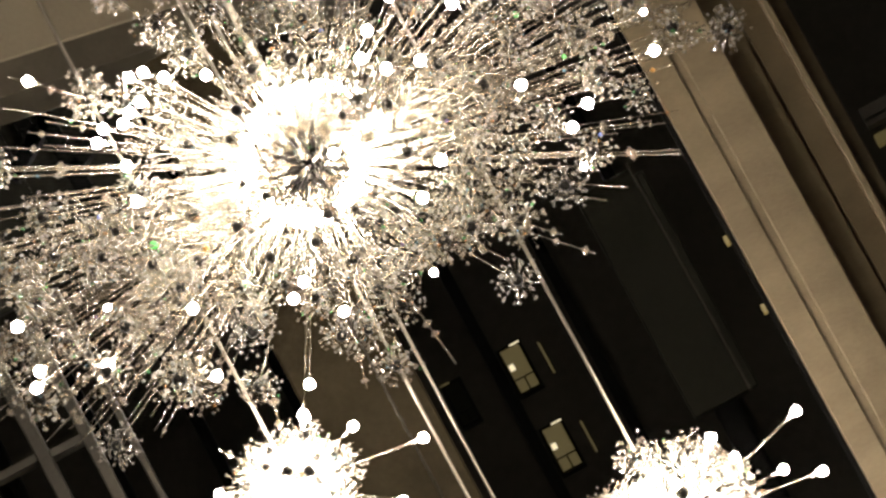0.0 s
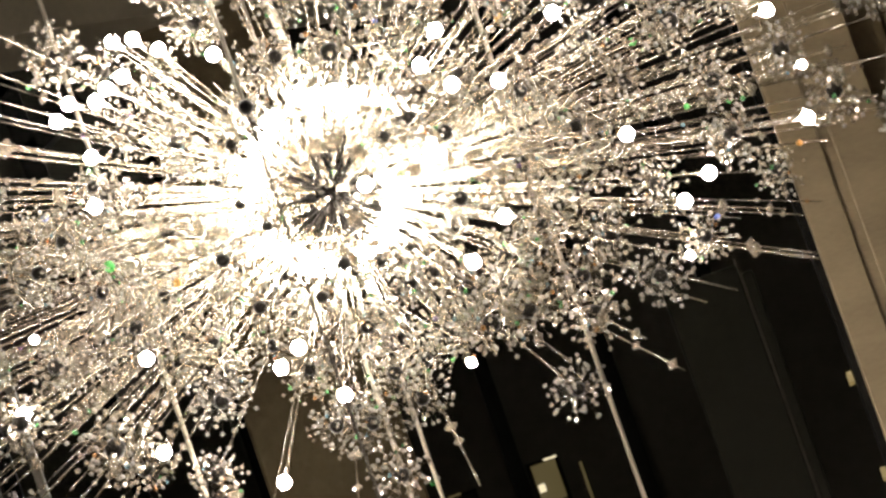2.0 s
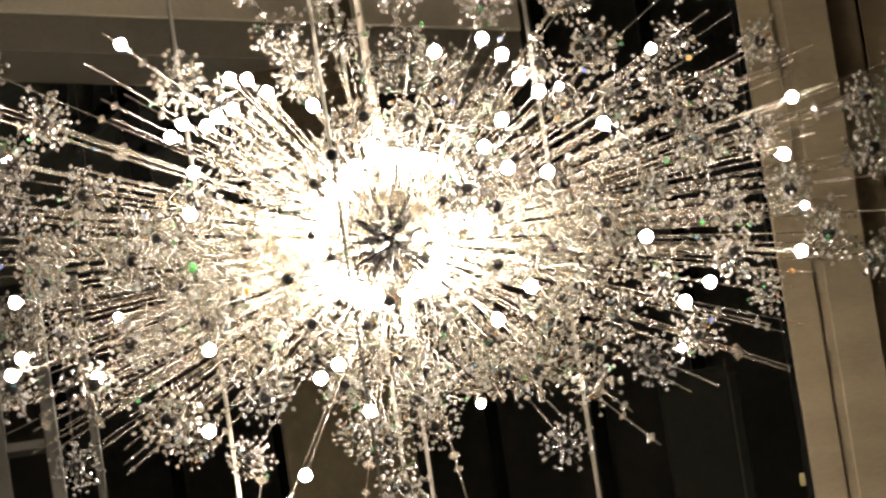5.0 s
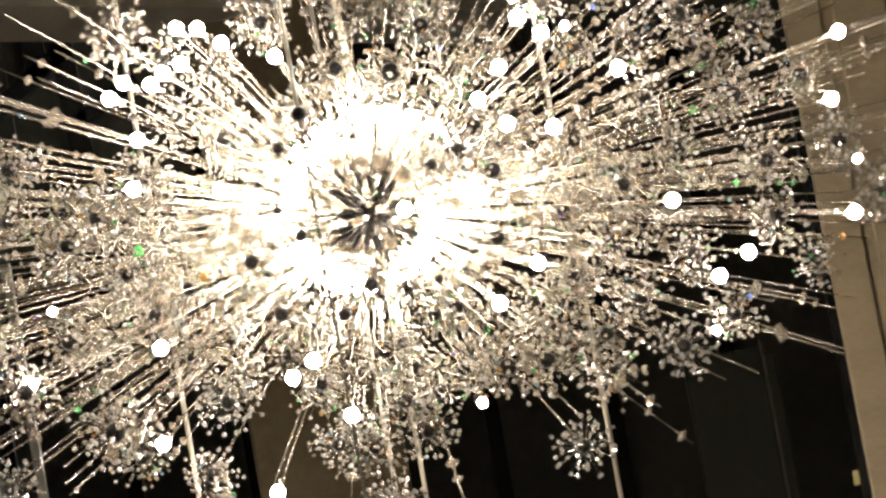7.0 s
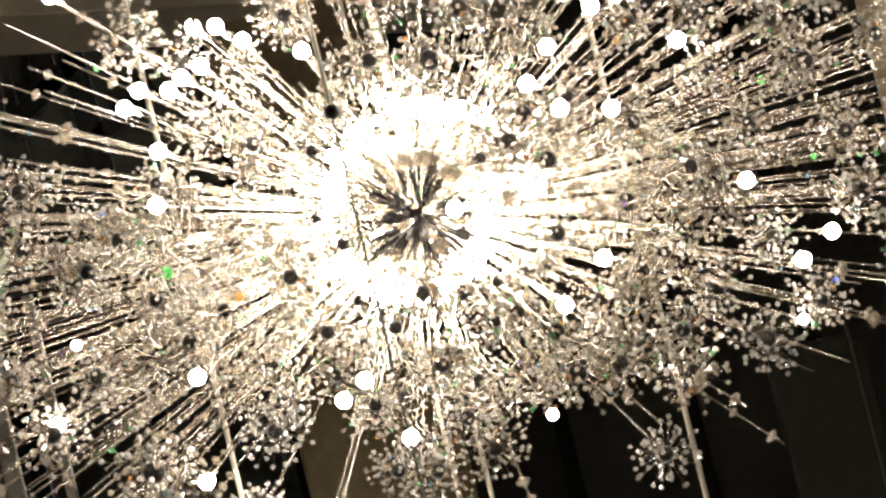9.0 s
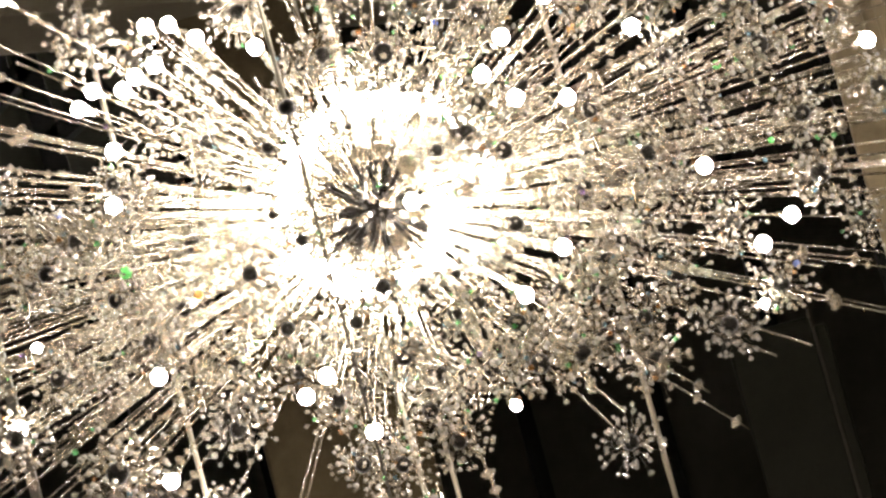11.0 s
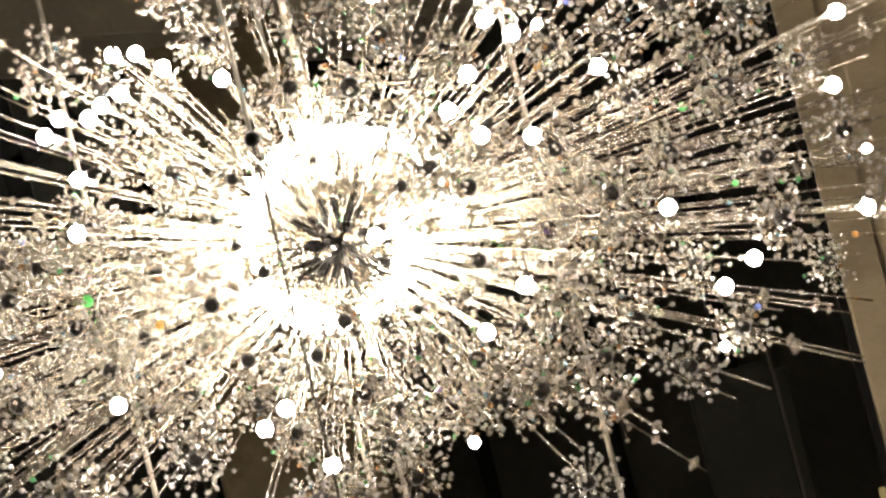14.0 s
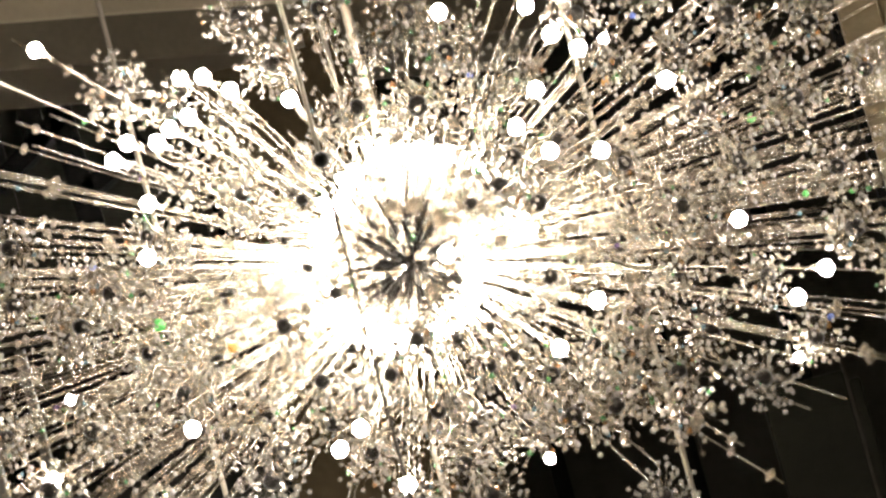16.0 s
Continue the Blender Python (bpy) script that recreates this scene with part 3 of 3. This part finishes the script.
spike(0.017, -0.361, -0.158, 0.012)
spike(-1.167, -0.367, 0.505, 0.027, 0.59)
spike(-1.281, -0.172, -0.096, 0.024, 0.65)
spike(1.012, -0.097, -0.555, 0.020, 0.87)
spike(0.099, 0.006, -0.778, 0.018, 0.80)
spike(1.378, -0.183, -0.174, 0.020, 0.72)
spike(-0.758, -0.341, 0.164, 0.022, 0.80)
spike(-0.659, -0.137, -0.295, 0.022, 0.78)
glint(-0.539, -0.553, -0.150, 0.014, GREEN_FLASH)
glint(-0.404, -0.568, -0.241, 0.011, AMBER_FLASH)
glint(0.760, -0.428, -0.011, 0.010, GREEN_FLASH)
glint(0.857, -0.562, 0.222, 0.009, AMBER_FLASH)
glint(0.486, -0.526, 0.118, 0.011, AMBER_FLASH)
glint(-0.647, -0.424, 0.047, 0.008, BLUE_FLASH)
glint(0.827, -0.447, -0.205, 0.007, GREEN_FLASH)
glint(0.817, -0.226, -0.416, 0.008, BLUE_FLASH)
glint(0.930, -0.273, -0.176, 0.006, GREEN_FLASH)
glint(-1.053, -0.396, -0.023, 0.009, BLUE_FLASH)
glint(0.364, -0.596, 0.341, 0.007, BLUE_FLASH)
glint(0.573, -0.627, 0.211, 0.007, BLUE_FLASH)
glint(1.051, -0.262, -0.323, 0.008, AMBER_FLASH)
glint(0.215, -0.634, 0.175, 0.007, BLUE_FLASH)

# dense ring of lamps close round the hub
# this axis points back at the camera; ring and fans spread across it
VIEW_AXIS = Vector((0, -math.cos(radians(16)), -math.sin(radians(16))))
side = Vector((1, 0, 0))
rise = side.cross(VIEW_AXIS) * -1
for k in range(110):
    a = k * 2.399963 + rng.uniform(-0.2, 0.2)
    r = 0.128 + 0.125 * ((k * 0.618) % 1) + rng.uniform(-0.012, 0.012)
    lamp(*(side * (r * math.cos(a)) + rise * (r * math.sin(a)) + VIEW_AXIS * rng.uniform(-0.22, 0.26)))
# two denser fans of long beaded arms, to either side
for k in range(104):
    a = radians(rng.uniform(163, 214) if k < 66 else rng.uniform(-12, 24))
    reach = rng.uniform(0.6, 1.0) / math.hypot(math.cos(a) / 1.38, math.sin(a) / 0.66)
    v = side * (reach * math.cos(a)) + rise * (reach * math.sin(a)) + VIEW_AXIS * rng.uniform(0.0, 0.55)
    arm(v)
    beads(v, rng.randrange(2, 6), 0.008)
# bare and beaded arms all round
for d in even_directions(190, 0.7):
    if abs(d.z) > 0.62:
        continue
    v = Vector((d.x * 1.42, d.y * 1.35, d.z * 0.74)) * rng.uniform(0.55, 1.0)
    # arms along the line of sight are cut short
    if abs(v.normalized().dot(VIEW_AXIS)) > 0.96:
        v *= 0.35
    arm(v)
    beads(v, rng.randrange(1, 5))
bead_strings(0.3)


def small_chandelier(at, n, radius):
    start_chandelier(at, "small bright starburst chandelier dense with crystal sprays")
    hub(0.04)
    part("stem", rod_bm(0.0056, 0.04, CEILING - at[2], 12), STEEL, chandelier, "slim steel stem to the ceiling", True)
    for k, d in enumerate(even_directions(n, at[0])):
        v = d * radius * rng.uniform(0.7, 1.25)
        if k % 2 == 0:
            lamp(*(d * radius * rng.uniform(0.5, 0.85)))
        elif k % 5 == 0:
            spike(*(v * rng.uniform(1.3, 1.7)))
            beads(v * 1.3, 2, 0.012)
        else:
            spray(*v, rng.uniform(0.05, 0.085))


small_chandelier((-0.526, 0.750, 4.511), 72, 0.165)
lamp(0.129, -0.036, 0.173)
lamp(0.251, -0.115, 0.055)
lamp(0.428, 0.006, -0.053)
lamp(-0.221, -0.012, 0.090)
lamp(0.280, 0.039, -0.194)
small_chandelier((0.464, 0.750, 3.819), 110, 0.22)
lamp(0.228, -0.112, 0.172)
lamp(0.502, -0.034, 0.138)
lamp(0.383, 0.036, 0.008)
lamp(0.485, -0.050, -0.075)
lamp(0.265, 0.005, 0.111)

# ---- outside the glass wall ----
panel = tagged(new("outer_panel"), "stone fin outside the glass, night dimness put into its colour", "fin", kind="structure")
# the slabs look unlit through their colour; the chandelier still reaches them
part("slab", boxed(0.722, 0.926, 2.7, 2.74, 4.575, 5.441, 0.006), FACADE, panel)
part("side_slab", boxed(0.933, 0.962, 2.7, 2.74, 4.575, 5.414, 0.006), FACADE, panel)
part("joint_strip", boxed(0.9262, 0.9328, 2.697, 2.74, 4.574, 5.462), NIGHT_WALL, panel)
part("post", boxed(0.797, 0.868, 2.9, 3.0, FLOOR, 5.295), BLACK_FRAME, panel)

office = tagged(new("office_building"), "dark office building with a few lit windows at night", "building", kind="structure")
# wall and fins carry the night in their colours, not in less light
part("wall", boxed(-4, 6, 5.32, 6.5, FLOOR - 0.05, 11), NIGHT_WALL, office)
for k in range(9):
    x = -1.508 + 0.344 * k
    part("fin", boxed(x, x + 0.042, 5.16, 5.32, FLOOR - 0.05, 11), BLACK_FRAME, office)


def office_window(x, z, w, h, lit):
    """A window with one large pane over two small ones; lit ones show a lamp inside."""
    f = part("window", boxed(x, x + w, 5.27, 5.31, z, z + h), BLACK_FRAME, office)
    pane = ROOM_GLOW if lit else FACADE
    part("pane", boxed(x + 0.012, x + w - 0.012, 5.262, 5.268, z + 0.34 * h, z + h - 0.012), pane, f)
    part("pane", boxed(x + 0.012, x + w * 0.48, 5.262, 5.268, z + 0.012, z + 0.30 * h), pane, f)
    part("pane", boxed(x + w * 0.54, x + w - 0.012, 5.262, 5.268, z + 0.012, z + 0.30 * h), pane, f)
    if lit:
        part("ceiling_light", boxed(x + 0.015, x + 0.035, 5.25, 5.26, z + 0.5 * h, z + 0.62 * h, 0.002), LAMP_GLOW, f)
        part("light_strip", boxed(x + w + 0.05, x + w + 0.058, 5.25, 5.26, z + 0.1 * h, z + 0.75 * h), ROOM_GLOW, f)
        part("head_light", boxed(x + 0.55 * w, x + 0.95 * w, 5.25, 5.26, z + 0.95 * h, z + 0.97 * h), LAMP_GLOW, f)


for z in (5.573, 5.243):
    office_window(0.262, z, 0.097, 0.193, True)
office_window(0.025, 5.569, 0.082, 0.18, False)
part("light_strip", boxed(0.025, 0.062, 5.25, 5.26, 5.742, 5.747), ROOM_GLOW, office)
part("window", boxed(1.827, 1.942, 5.25, 5.31, 5.876, 5.920), FRAME_GREY, office)
part("window", boxed(1.827, 1.942, 5.25, 5.31, 5.846, 5.866), FRAME_GREY, office)
part("small_window", boxed(1.829, 1.942, 5.25, 5.31, 5.770, 5.808), ROOM_GLOW, office)
